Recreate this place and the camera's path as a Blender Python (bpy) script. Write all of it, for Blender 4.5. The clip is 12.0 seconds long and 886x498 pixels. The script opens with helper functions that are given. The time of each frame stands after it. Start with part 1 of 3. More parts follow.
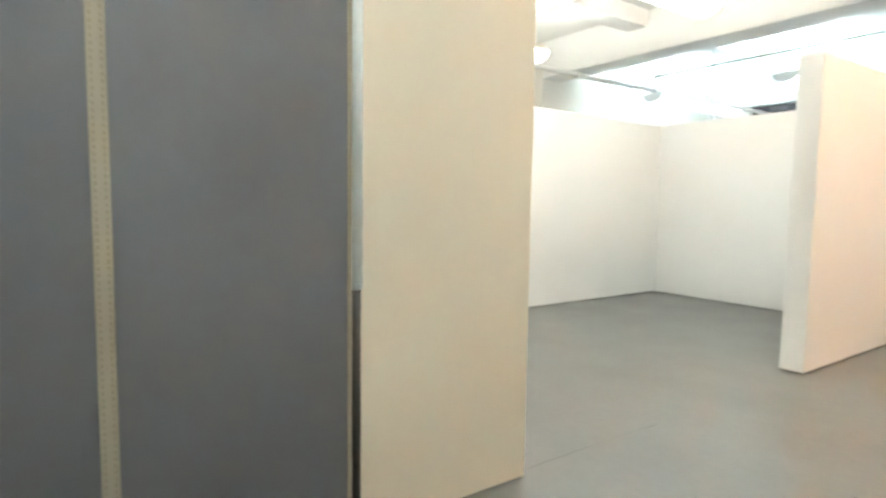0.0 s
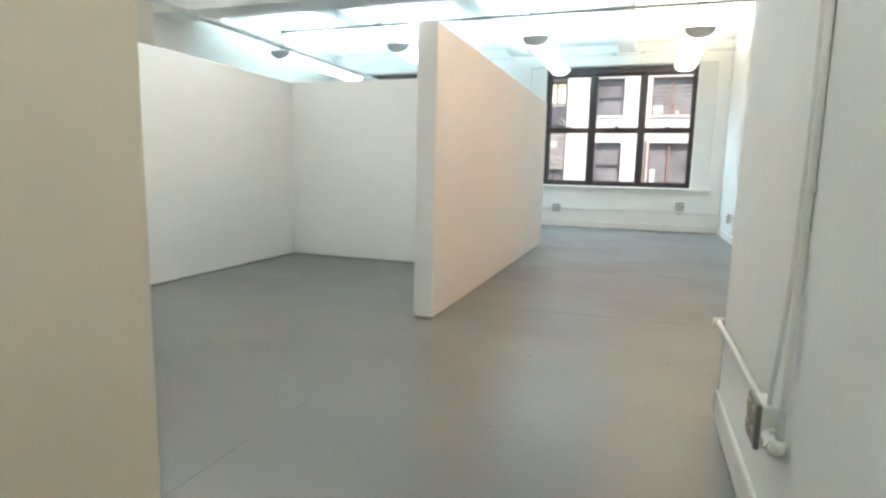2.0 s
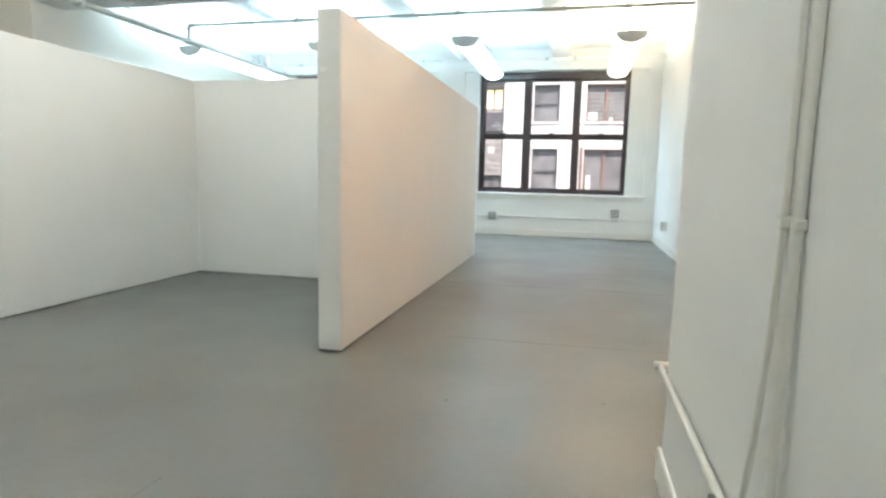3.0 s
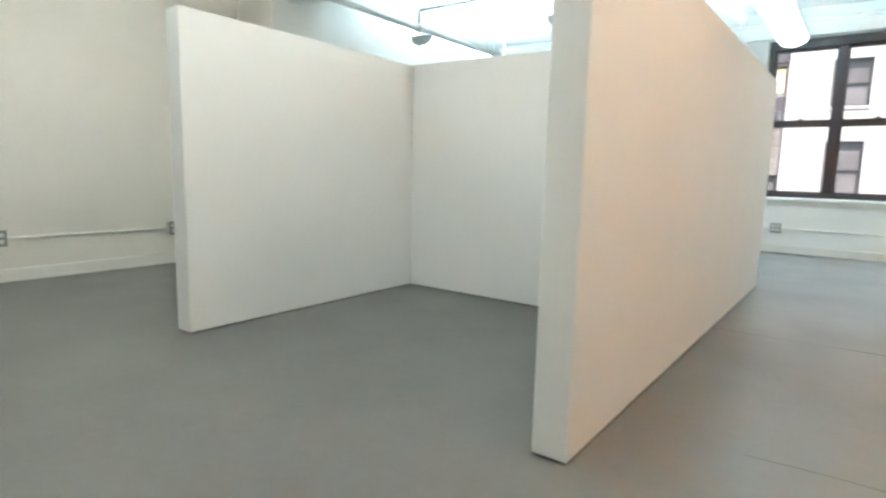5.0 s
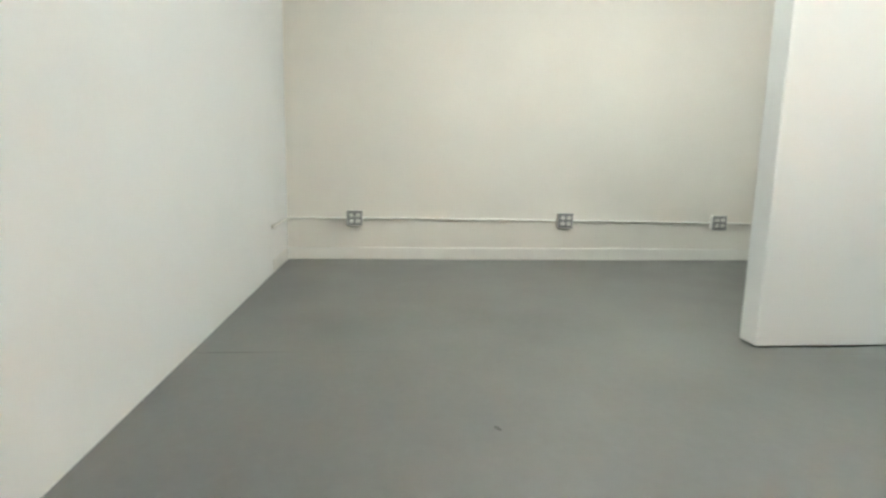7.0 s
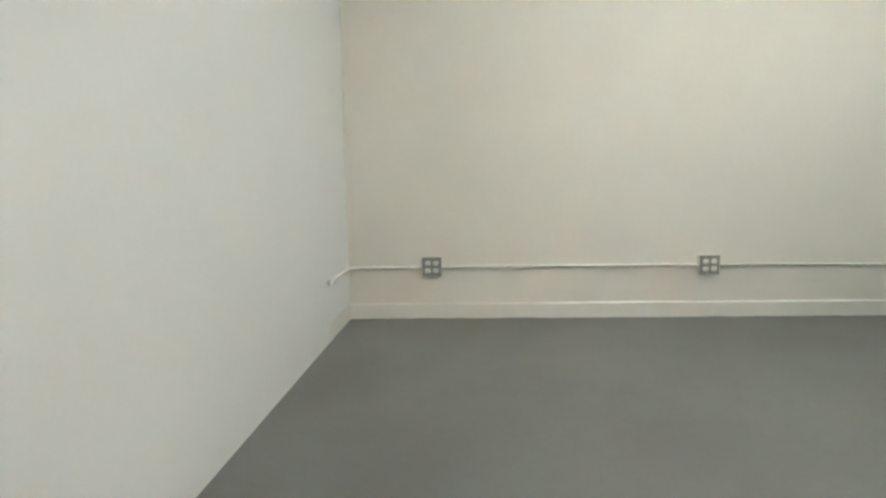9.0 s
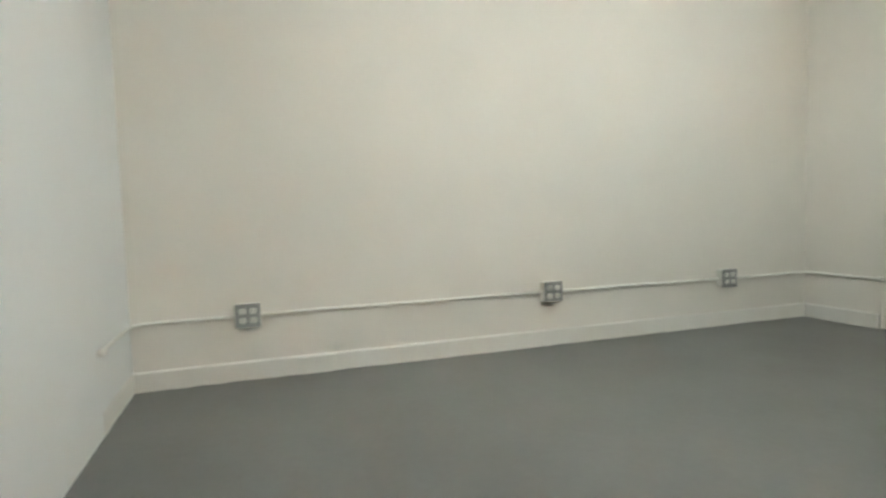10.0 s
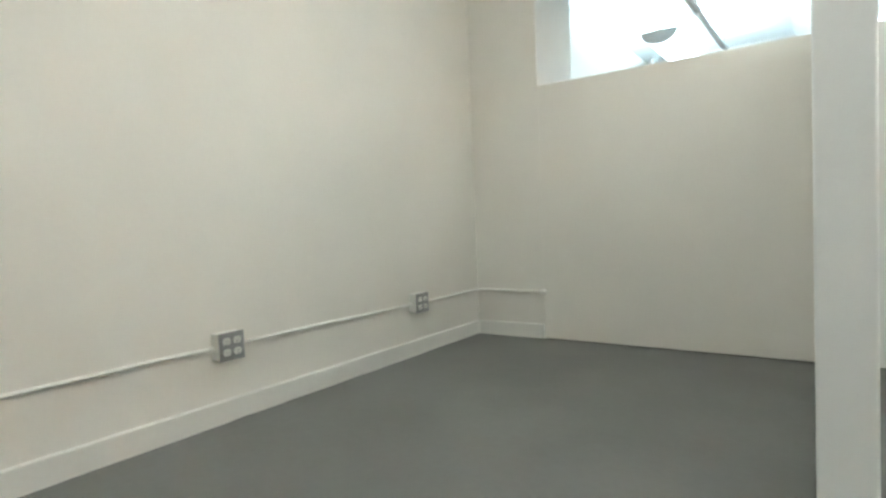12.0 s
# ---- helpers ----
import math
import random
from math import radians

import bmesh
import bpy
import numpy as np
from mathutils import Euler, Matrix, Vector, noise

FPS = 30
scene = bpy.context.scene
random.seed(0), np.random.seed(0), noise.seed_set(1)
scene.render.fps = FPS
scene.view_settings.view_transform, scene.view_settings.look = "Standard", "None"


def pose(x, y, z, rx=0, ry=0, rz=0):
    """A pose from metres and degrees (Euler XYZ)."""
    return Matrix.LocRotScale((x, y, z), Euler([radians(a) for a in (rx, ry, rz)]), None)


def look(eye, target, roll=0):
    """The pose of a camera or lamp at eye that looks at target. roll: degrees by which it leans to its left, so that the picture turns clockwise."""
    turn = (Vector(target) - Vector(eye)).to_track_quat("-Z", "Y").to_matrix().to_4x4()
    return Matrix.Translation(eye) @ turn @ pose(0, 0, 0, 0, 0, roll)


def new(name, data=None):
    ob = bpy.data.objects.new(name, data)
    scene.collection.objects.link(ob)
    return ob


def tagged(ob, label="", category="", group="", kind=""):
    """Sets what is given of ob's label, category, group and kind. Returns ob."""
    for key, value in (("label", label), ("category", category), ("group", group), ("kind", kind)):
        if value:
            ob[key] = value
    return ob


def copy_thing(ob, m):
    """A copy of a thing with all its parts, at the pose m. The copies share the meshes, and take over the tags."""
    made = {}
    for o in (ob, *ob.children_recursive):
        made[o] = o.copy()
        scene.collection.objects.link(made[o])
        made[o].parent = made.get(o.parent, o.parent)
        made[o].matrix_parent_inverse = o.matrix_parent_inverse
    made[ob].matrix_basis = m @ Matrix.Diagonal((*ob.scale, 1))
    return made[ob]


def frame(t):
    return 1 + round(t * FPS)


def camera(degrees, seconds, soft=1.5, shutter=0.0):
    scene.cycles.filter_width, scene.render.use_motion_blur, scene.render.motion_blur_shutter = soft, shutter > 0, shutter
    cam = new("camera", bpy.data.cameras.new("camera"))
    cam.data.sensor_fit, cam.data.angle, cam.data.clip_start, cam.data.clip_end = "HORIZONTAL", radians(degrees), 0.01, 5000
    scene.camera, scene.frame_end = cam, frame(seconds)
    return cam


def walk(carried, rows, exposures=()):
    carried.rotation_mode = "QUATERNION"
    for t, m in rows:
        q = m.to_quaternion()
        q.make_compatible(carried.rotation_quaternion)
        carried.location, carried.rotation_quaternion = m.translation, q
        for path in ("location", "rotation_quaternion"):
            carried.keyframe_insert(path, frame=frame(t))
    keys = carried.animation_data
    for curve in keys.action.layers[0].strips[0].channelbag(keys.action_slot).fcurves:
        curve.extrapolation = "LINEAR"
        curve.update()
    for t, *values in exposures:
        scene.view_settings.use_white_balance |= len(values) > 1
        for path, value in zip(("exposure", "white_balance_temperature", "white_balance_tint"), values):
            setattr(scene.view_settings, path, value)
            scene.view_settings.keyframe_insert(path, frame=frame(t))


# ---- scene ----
PATH = [
    (0.0, pose(0.917, 0.539, 1.288, 85.21, -0.83, 55.12)),
    (0.5, pose(0.752, 0.613, 1.273, 83.79, -2.32, 41.93)),
    (1.0, pose(0.651, 0.652, 1.290, 84.18, -2.12, 28.80)),
    (1.5, pose(0.614, 0.692, 1.278, 84.40, -2.16, 22.76)),
    (2.0, pose(0.630, 0.844, 1.258, 82.06, -1.28, 19.18)),
    (2.5, pose(0.699, 1.198, 1.294, 83.79, -1.92, 14.35)),
    (2.7, pose(0.693, 1.316, 1.297, 83.25, -1.52, 12.18)),
    (4.3, pose(0.351, 2.479, 1.364, 81.13, -1.41, 28.03)),
    (4.5, pose(0.245, 2.658, 1.352, 81.97, -2.56, 29.19)),
    (5.0, pose(-0.013, 2.995, 1.309, 82.05, -1.39, 36.76)),
    (5.5, pose(-0.155, 3.269, 1.242, 83.77, -1.20, 48.48)),
    (6.0, pose(-0.319, 3.252, 1.242, 81.65, -2.76, 65.33)),
    (6.5, pose(-0.576, 3.092, 1.220, 80.51, -1.92, 75.99)),
    (7.0, pose(-0.750, 2.870, 1.185, 80.88, -1.11, 85.01)),
    (7.5, pose(-0.989, 2.779, 1.170, 80.88, 0.81, 93.18)),
    (7.7, pose(-1.115, 2.800, 1.171, 81.71, 0.72, 96.26)),
    (9.3, pose(-2.440, 2.686, 1.173, 84.40, 0.89, 89.82)),
    (9.5, pose(-2.588, 2.665, 1.208, 83.79, 0.63, 86.91)),
    (10.0, pose(-2.994, 2.511, 1.195, 86.21, 1.70, 71.49)),
    (10.5, pose(-3.415, 2.642, 1.174, 85.32, 2.71, 62.70)),
    (11.0, pose(-3.695, 2.765, 1.198, 85.57, 1.04, 55.39)),
    (11.5, pose(-3.980, 2.762, 1.211, 87.23, 1.50, 40.36)),
    (12.0, pose(-4.213, 2.889, 1.183, 87.22, 2.46, 35.15)),
]
cam = camera(76.3, 12.0, soft=2.5, shutter=0.25)
walk(cam, PATH, exposures=[(0.0, 1.23, 6850, 13), (0.5, 1.01, 6560, 11), (0.98, 0.79, 6450, 10), (1.5, 0.61, 6400, 9), (4.5, 0.63, 6400, 9.5), (6.0, 0.78, 6450, 9.5), (7.0, 0.90, 6500, 10), (7.5, 0.81, 6550, 10.5), (9.5, 0.67, 6600, 11), (12.0, 0.67, 6500, 10.5)])

# ---- world, sun, lights ----
world = bpy.data.worlds.new("sky")
scene.world = world
world.use_nodes = True
wn = world.node_tree.nodes
sky = wn.new("ShaderNodeTexSky")
sky.sky_type = "NISHITA"
sky.sun_disc = False
sky.sun_elevation = radians(42)
sky.sun_rotation = radians(200)
wn["Background"].inputs[1].default_value = 0.15
world.node_tree.links.new(sky.outputs[0], wn["Background"].inputs[0])
sun_data = bpy.data.lights.new("sun", "SUN")
sun_data.energy, sun_data.angle, sun_data.color = 5.0, radians(0.5), (1.0, 0.93, 0.84)
sun = new("sun", sun_data)
sun.matrix_world = look((6, -16, 18), (0, 0, 0))

LENS_GLOW, WARM_LENS, TOP_GLOW = 2.4, 4.1, 88.0
COOL_TOP, WARM_TOP = 130.0, 100.0
# added area lamps, out of view above the windows, strengthen the daylight
for lamp_x in (0.0, -4.68):
    day = bpy.data.lights.new("daylight_fill", "AREA")
    day.shape, day.size, day.size_y, day.energy, day.color = "RECTANGLE", 3.2, 1.6, 420, (0.62, 0.83, 1.0)
    new("daylight_fill", day).matrix_world = look((lamp_x, 16.13, 4.9), (lamp_x, 12.83, 0.9))

# ---- plan ----
XW, XE, YS, YN = -7.33, 2.32, 1.664, 14.60
CEIL, HP = 4.15, 2.44
BEAM_Y0, BEAM_Y1, BEAM_Z = 7.90, 8.42, 3.53
XPIER, PIER_Y0, PIER_Y1 = -6.572, 7.897, 8.75
XNEAR, YNEAR = 1.09, 4.0
XJ, YJ = -0.967, 2.346


# ---- materials ----
def material(name, base, rough=0.6, metal=0.0, mottling=0.06, grain=40.0, bump=0.05, bump_scale=120.0, coat=0.0, second=None, stain_scale=1.3):
    m = bpy.data.materials.new(name)
    m.use_nodes = True
    nt, n = m.node_tree, m.node_tree.nodes
    bs = n["Principled BSDF"]
    bs.inputs["Roughness"].default_value = rough
    bs.inputs["Metallic"].default_value = metal
    bs.inputs["Coat Weight"].default_value = coat
    tc = n.new("ShaderNodeTexCoord")
    big, fine = n.new("ShaderNodeTexNoise"), n.new("ShaderNodeTexNoise")
    big.inputs["Scale"].default_value, fine.inputs["Scale"].default_value = stain_scale, grain
    big.inputs["Detail"].default_value = 5
    for q in (big, fine):
        nt.links.new(tc.outputs["Object"], q.inputs["Vector"])
    mix = n.new("ShaderNodeMix")
    mix.data_type = "RGBA"
    other = second or tuple(c * (1 - mottling * 2.2) for c in base)
    mix.inputs[6].default_value, mix.inputs[7].default_value = (*base, 1), (*other, 1)
    add = n.new("ShaderNodeMath")
    add.operation = "MULTIPLY_ADD"
    nt.links.new(fine.outputs[0], add.inputs[0])
    add.inputs[1].default_value = 0.35
    nt.links.new(big.outputs[0], add.inputs[2])
    ramp = n.new("ShaderNodeMapRange")
    ramp.inputs[1].default_value, ramp.inputs[2].default_value = 0.45, 0.95
    nt.links.new(add.outputs[0], ramp.inputs[0])
    nt.links.new(ramp.outputs[0], mix.inputs[0])
    nt.links.new(mix.outputs[2], bs.inputs["Base Color"])
    rr = n.new("ShaderNodeMapRange")
    rr.inputs[3].default_value, rr.inputs[4].default_value = max(0.02, rough - 0.08), min(1, rough + 0.08)
    nt.links.new(big.outputs[0], rr.inputs[0])
    nt.links.new(rr.outputs[0], bs.inputs["Roughness"])
    if bump:
        bn = n.new("ShaderNodeTexNoise")
        bn.inputs["Scale"].default_value, bn.inputs["Detail"].default_value = bump_scale, 4
        nt.links.new(tc.outputs["Object"], bn.inputs["Vector"])
        b = n.new("ShaderNodeBump")
        b.inputs["Strength"].default_value, b.inputs["Distance"].default_value = bump, 0.01
        nt.links.new(bn.outputs[0], b.inputs["Height"])
        nt.links.new(b.outputs[0], bs.inputs["Normal"])
    return m


def glow(name, colour, strength):
    m = bpy.data.materials.new(name)
    m.use_nodes = True
    n = m.node_tree.nodes
    bs = n["Principled BSDF"]
    bs.inputs["Base Color"].default_value = (0.8, 0.8, 0.8, 1)
    bs.inputs["Emission Color"].default_value = (*colour, 1)
    bs.inputs["Emission Strength"].default_value = strength
    return m


def glass(name, tint=(0.95, 0.97, 0.96)):
    m = bpy.data.materials.new(name)
    m.use_nodes = True
    nt, n = m.node_tree, m.node_tree.nodes
    n.remove(n["Principled BSDF"])
    tr, gl, mx, fr = (n.new("ShaderNode" + k) for k in ("BsdfTransparent", "BsdfGlossy", "MixShader", "Fresnel"))
    tr.inputs[0].default_value = (*tint, 1)
    gl.inputs["Roughness"].default_value = 0.02
    fr.inputs[0].default_value = 1.3
    nt.links.new(fr.outputs[0], mx.inputs[0])
    nt.links.new(tr.outputs[0], mx.inputs[1])
    nt.links.new(gl.outputs[0], mx.inputs[2])
    nt.links.new(mx.outputs[0], n["Material Output"].inputs[0])
    return m


WALL = material("wall_paint", (0.85, 0.85, 0.825), 0.55, mottling=0.02, bump=0.06, bump_scale=60)
CREAM = material("cream_wall_paint", (0.80, 0.765, 0.700), 0.55, mottling=0.025, bump=0.06, bump_scale=60)
ENTRY = material("entry_wall_paint", (0.72, 0.675, 0.57), 0.55, mottling=0.02, bump=0.05, bump_scale=60)
PARTITION = material("partition_paint", (0.85, 0.855, 0.84), 0.5, mottling=0.015, bump=0.05, bump_scale=80)
CEILING = material("ceiling_paint", (0.84, 0.83, 0.80), 0.7, mottling=0.03, bump=0.1, bump_scale=30)
TRIM = material("trim_paint", (0.82, 0.80, 0.75), 0.35, mottling=0.03, bump=0.08, bump_scale=25)
FLOOR = material("floor_paint", (0.123, 0.127, 0.122), 0.34, mottling=0.07, grain=18, bump=0.03, bump_scale=14, second=(0.099, 0.100, 0.096), stain_scale=0.9)
# floor seam colour; also paints the shade under the partitions
SEAM_AND_SHADE = material("floor_seam", (0.075, 0.075, 0.072), 0.6, mottling=0.2)
SCUFF = material("scuff", (0.085, 0.083, 0.08), 0.6, mottling=0.2)
BLACK = material("window_paint", (0.026, 0.012, 0.015), 0.35, mottling=0.15, bump=0.06)
PIPE = material("pipe_paint", (0.72, 0.72, 0.70), 0.4, mottling=0.06)
GLOSS = material("glossy_white_paint", (0.90, 0.90, 0.89), 0.22, mottling=0.02)
CONDUIT = material("conduit_paint", (0.86, 0.845, 0.79), 0.35, mottling=0.05)
STEEL = material("cover_steel", (0.31, 0.31, 0.305), 0.42, metal=0.2, mottling=0.12)
BROWN = material("receptacle_brown", (0.21, 0.195, 0.18), 0.45, mottling=0.1)
TAN = material("receptacle_tan", (0.42, 0.35, 0.27), 0.4, mottling=0.08)
IVORY = material("receptacle_white", (0.78, 0.77, 0.72), 0.35, mottling=0.03)
SLOT = material("slot_dark", (0.03, 0.03, 0.03), 0.6)
CAP = material("lamp_end_metal", (0.75, 0.76, 0.76), 0.4, mottling=0.05)
BANDM = material("lamp_band", (0.30, 0.30, 0.30), 0.5)
HOUSING = material("lamp_housing", (0.75, 0.75, 0.74), 0.4, mottling=0.03)
LAMP = glow("cool_lens", (0.86, 0.97, 1.0), LENS_GLOW)
LAMP_C = glow("cool_bright_lens", (0.70, 0.90, 1.0), LENS_GLOW * 2.6)
LAMP_TOP = glow("cool_tube", (0.58, 0.85, 1.0), COOL_TOP)
LAMP_W = glow("neutral_lens", (0.935, 1.0, 0.97), WARM_LENS)
LAMP_TOP_W = glow("neutral_tube", (0.935, 1.0, 0.97), TOP_GLOW)
# glow of the invented fill lamp over the passage
LAMP_FILL = glow("passage_fill_lens", (0.935, 1.0, 0.97), WARM_LENS * 0.6)
LAMP_TOP_FILL = glow("passage_fill_tube", (0.935, 1.0, 0.97), TOP_GLOW * 0.62)
LAMP_A = glow("amber_lens", (1.0, 0.86, 0.68), LENS_GLOW * 0.7)
LAMP_EAST_FILL = glow("unseen_amber_lens", (1.0, 0.50, 0.22), WARM_LENS * 0.72)
LAMP_TOP_A = glow("amber_tube", (1.0, 0.88, 0.66), WARM_TOP * 1.5)
LAMP_M = glow("mellow_lens", (0.91, 1.0, 0.97), WARM_LENS * 0.45)
LAMP_TOP_M = glow("mellow_tube", (0.91, 1.0, 0.97), TOP_GLOW * 0.8)
LAMP_TOP_EAST_FILL = glow("unseen_amber_tube", (1.0, 0.50, 0.22), WARM_TOP * 1.12)
GREY = material("grey_vinyl", (0.120, 0.132, 0.150), 0.55, mottling=0.08, grain=200, bump=0.12, bump_scale=260)
WEB = material("beige_webbing", (0.33, 0.31, 0.245), 0.8, mottling=0.1, grain=300, bump=0.3, bump_scale=400)
STITCH = material("stitching", (0.22, 0.20, 0.14), 0.8)
# two colours for one polished strip: its bright and its dark reflection
BRIGHT_REFLECTION = material("painted_bright_reflection", (0.80, 0.90, 0.93), 0.25, metal=0.0, mottling=0.04)
DARK_REFLECTION = material("painted_dark_reflection", (0.035, 0.033, 0.03), 0.5, mottling=0.1)
PANE = glass("window_glass")
FACADE = material("pale_facade", (0.74, 0.665, 0.67), 0.8, mottling=0.06, grain=6)
BRICK = material("grey_brick", (0.46, 0.40, 0.38), 0.85, mottling=0.15, grain=8)


def island_tint(m, low, high):
    """Vary a material's brightness from piece to piece."""
    nt, n = m.node_tree, m.node_tree.nodes
    geo, rng, mul = n.new("ShaderNodeNewGeometry"), n.new("ShaderNodeMapRange"), n.new("ShaderNodeMix")
    rng.inputs[3].default_value, rng.inputs[4].default_value = low, high
    mul.data_type, mul.blend_type = "RGBA", "MULTIPLY"
    mul.inputs[0].default_value = 1.0
    bs = n["Principled BSDF"]
    src = bs.inputs["Base Color"].links[0].from_socket
    nt.links.new(geo.outputs["Random Per Island"], rng.inputs[0])
    nt.links.new(src, mul.inputs[6])
    nt.links.new(rng.outputs[0], mul.inputs[7])
    nt.links.new(mul.outputs[2], bs.inputs["Base Color"])
    return m


BRICK_PIECE = island_tint(material("weathered_brick", (0.50, 0.43, 0.42), 0.85, mottling=0.1, grain=8), 0.62, 1.12)
DARKFRAME = material("facade_frame", (0.30, 0.17, 0.15), 0.6, mottling=0.1)
SASH = material("grey_sash", (0.16, 0.14, 0.15), 0.6, mottling=0.1)
# opaque pane colour; its mottling paints in the faint reflections
FARGLASS = material("far_glass", (0.30, 0.265, 0.28), 0.35, mottling=0.3, stain_scale=1.6)
YELLOW = glow("lit_interior", (1.0, 0.70, 0.26), 0.9)
BLIND = material("pale_blind", (0.75, 0.72, 0.66), 0.7)
SLAT = material("far_slats", (0.34, 0.30, 0.29), 0.7)
SLATE = material("dark_cornice", (0.14, 0.12, 0.14), 0.7, mottling=0.2)
ASPHALT = material("asphalt", (0.05, 0.05, 0.05), 0.9, mottling=0.2)


# ---- building helpers ----
def box(bm, x0, x1, y0, y1, z0, z1, bevel=0.0, segments=2):
    vs = [bm.verts.new(p) for p in ((x0, y0, z0), (x1, y0, z0), (x1, y1, z0), (x0, y1, z0), (x0, y0, z1), (x1, y0, z1), (x1, y1, z1), (x0, y1, z1))]
    fs = [bm.faces.new([vs[i] for i in q]) for q in ((0, 3, 2, 1), (4, 5, 6, 7), (0, 1, 5, 4), (1, 2, 6, 5), (2, 3, 7, 6), (3, 0, 4, 7))]
    if bevel:
        es = list({e for f in fs for e in f.edges})
        bmesh.ops.bevel(bm, geom=es, offset=bevel, segments=segments, profile=0.5, affect="EDGES")
    return bm


def boxes(*rows, bevel=0.0):
    bm = bmesh.new()
    for r in rows:
        box(bm, *r, bevel=bevel)
    return bm


def mesh_of(name, bm, material_, smooth=False):
    me = bpy.data.meshes.new(name)
    bmesh.ops.recalc_face_normals(bm, faces=bm.faces)
    bm.to_mesh(me)
    bm.free()
    me.materials.append(material_)
    if smooth:
        for p in me.polygons:
            p.use_smooth = True
    return me


def thing(name, bm, material_, label="", category="", group="", kind="", smooth=False):
    return tagged(new(name, mesh_of(name, bm, material_, smooth)), label, category, group, kind)


def empty(name, at, label="", category="", group="", kind=""):
    ob = new(name)
    ob.empty_display_size = 0.1
    ob.matrix_basis = pose(*at)
    return tagged(ob, label, category, group, kind)


def part(name, bm, material_, parent, label="", smooth=False):
    ob = new(name, mesh_of(name, bm, material_, smooth))
    ob.parent = parent
    if label:
        ob["label"] = label
    return ob


def tube(points, r, sides=10, bm=None):
    """A closed round pipe along a polyline."""
    bm = bm or bmesh.new()
    ps = [Vector(p) for p in points]
    side = None
    rings = []
    for i, p in enumerate(ps):
        d = (ps[min(i + 1, len(ps) - 1)] - ps[max(i - 1, 0)]).normalized()
        if side is None:
            side = d.cross(Vector((0, 0, 1)) if abs(d.z) < 0.9 else Vector((0, 1, 0))).normalized()
        side = (side - d * side.dot(d)).normalized()
        up = d.cross(side)
        rings.append([bm.verts.new(p + r * (math.cos(a) * side + math.sin(a) * up)) for a in (2 * math.pi * k / sides for k in range(sides))])
    for a, b in zip(rings, rings[1:]):
        for k in range(sides):
            bm.faces.new((a[k], a[(k + 1) % sides], b[(k + 1) % sides], b[k]))
    bm.faces.new(rings[0][::-1])
    bm.faces.new(rings[-1])
    return bm


def wobbly(a, b, steps, amount, seed):
    """A straight run from a to b that sags and wanders a little, as hand-fitted conduit does."""
    a, b = Vector(a), Vector(b)
    out = []
    for i in range(steps + 1):
        p = a.lerp(b, i / steps)
        if 0 < i < steps:
            p.z += amount * noise.noise(Vector((p.x * 0.8 + seed, p.y * 0.8, seed)))
        out.append(p)
    return out


def corner(a, c, b, r, n=5):
    """Points of a rounded bend at c between a and b."""
    a, b, c = Vector(a), Vector(b), Vector(c)
    p, q = c + (a - c).normalized() * r, c + (b - c).normalized() * r
    return [p.lerp(c, t).lerp(c.lerp(q, t), t) for t in (k / n for k in range(n + 1))]


# ---- large structure ----
thing("floor", boxes((XW - 0.3, XE + 0.3, -2.0, YN + 0.4, -0.3, 0.0)), FLOOR, "smooth grey painted floor with faint seams and scuffs", "floor", kind="structure")
ceil = bmesh.new()
box(ceil, XW - 0.3, XE + 0.3, -2.0, YN + 0.4, CEIL, CEIL + 0.4)
for xj in (-4.6, -2.2, 0.18):
    box(ceil, xj - 0.18, xj + 0.18, BEAM_Y1 - 0.02, YN + 0.01, CEIL - 0.24, CEIL + 0.02, bevel=0.012)
    box(ceil, xj - 0.18, xj + 0.18, YS - 0.01, BEAM_Y0 + 0.02, CEIL - 0.24, CEIL + 0.02, bevel=0.012)
thing("ceiling", ceil, CEILING, "white painted plaster ceiling with broad downstand joists", "ceiling", kind="structure")
thing("beam", boxes((XPIER - 0.6, XE + 0.1, BEAM_Y0, BEAM_Y1, BEAM_Z, CEIL + 0.02), bevel=0.012), WALL, "deep white painted ceiling beam across the room", "beam", kind="structure")
thing("wall_west", boxes((XW - 0.3, XW, -2.0, YN + 0.4, -0.1, CEIL + 0.1)), CREAM, "long cream-white painted plaster wall", "wall", kind="structure")
thing("wall_south", boxes((XW - 0.1, -1.2, -2.0, YS, -0.1, CEIL + 0.1)), PARTITION, "plain white painted wall meeting the floor with no skirting", "wall", kind="structure")
thing("wall_entry", boxes((-1.2, XJ, -2.0, YJ, -0.1, CEIL + 0.1), bevel=0.008), ENTRY, "cream painted wall end beside the grey covered entry", "wall", kind="structure")
thing("wall_near_east", boxes((XNEAR, XE + 0.3, -2.0, YNEAR, -0.1, CEIL + 0.1), bevel=0.008), WALL, "white painted wall carrying electrical conduit", "wall", kind="structure")
thing("wall_behind", boxes((-1.0, XNEAR + 0.1, -2.0, -1.7, -0.1, CEIL + 0.1)), WALL, "plain white wall closing the entry passage", "wall", kind="structure")
thing("wall_east", boxes((XE, XE + 0.3, YNEAR - 0.1, YN + 0.4, -0.1, CEIL + 0.1)), WALL, "white painted side wall running to the window", "wall", kind="structure")
thing("pier_west", boxes((XW - 0.05, XPIER, PIER_Y0, PIER_Y1, -0.1, CEIL + 0.1)), CREAM, "cream painted pier under the end of the ceiling beam", "pier", kind="structure")

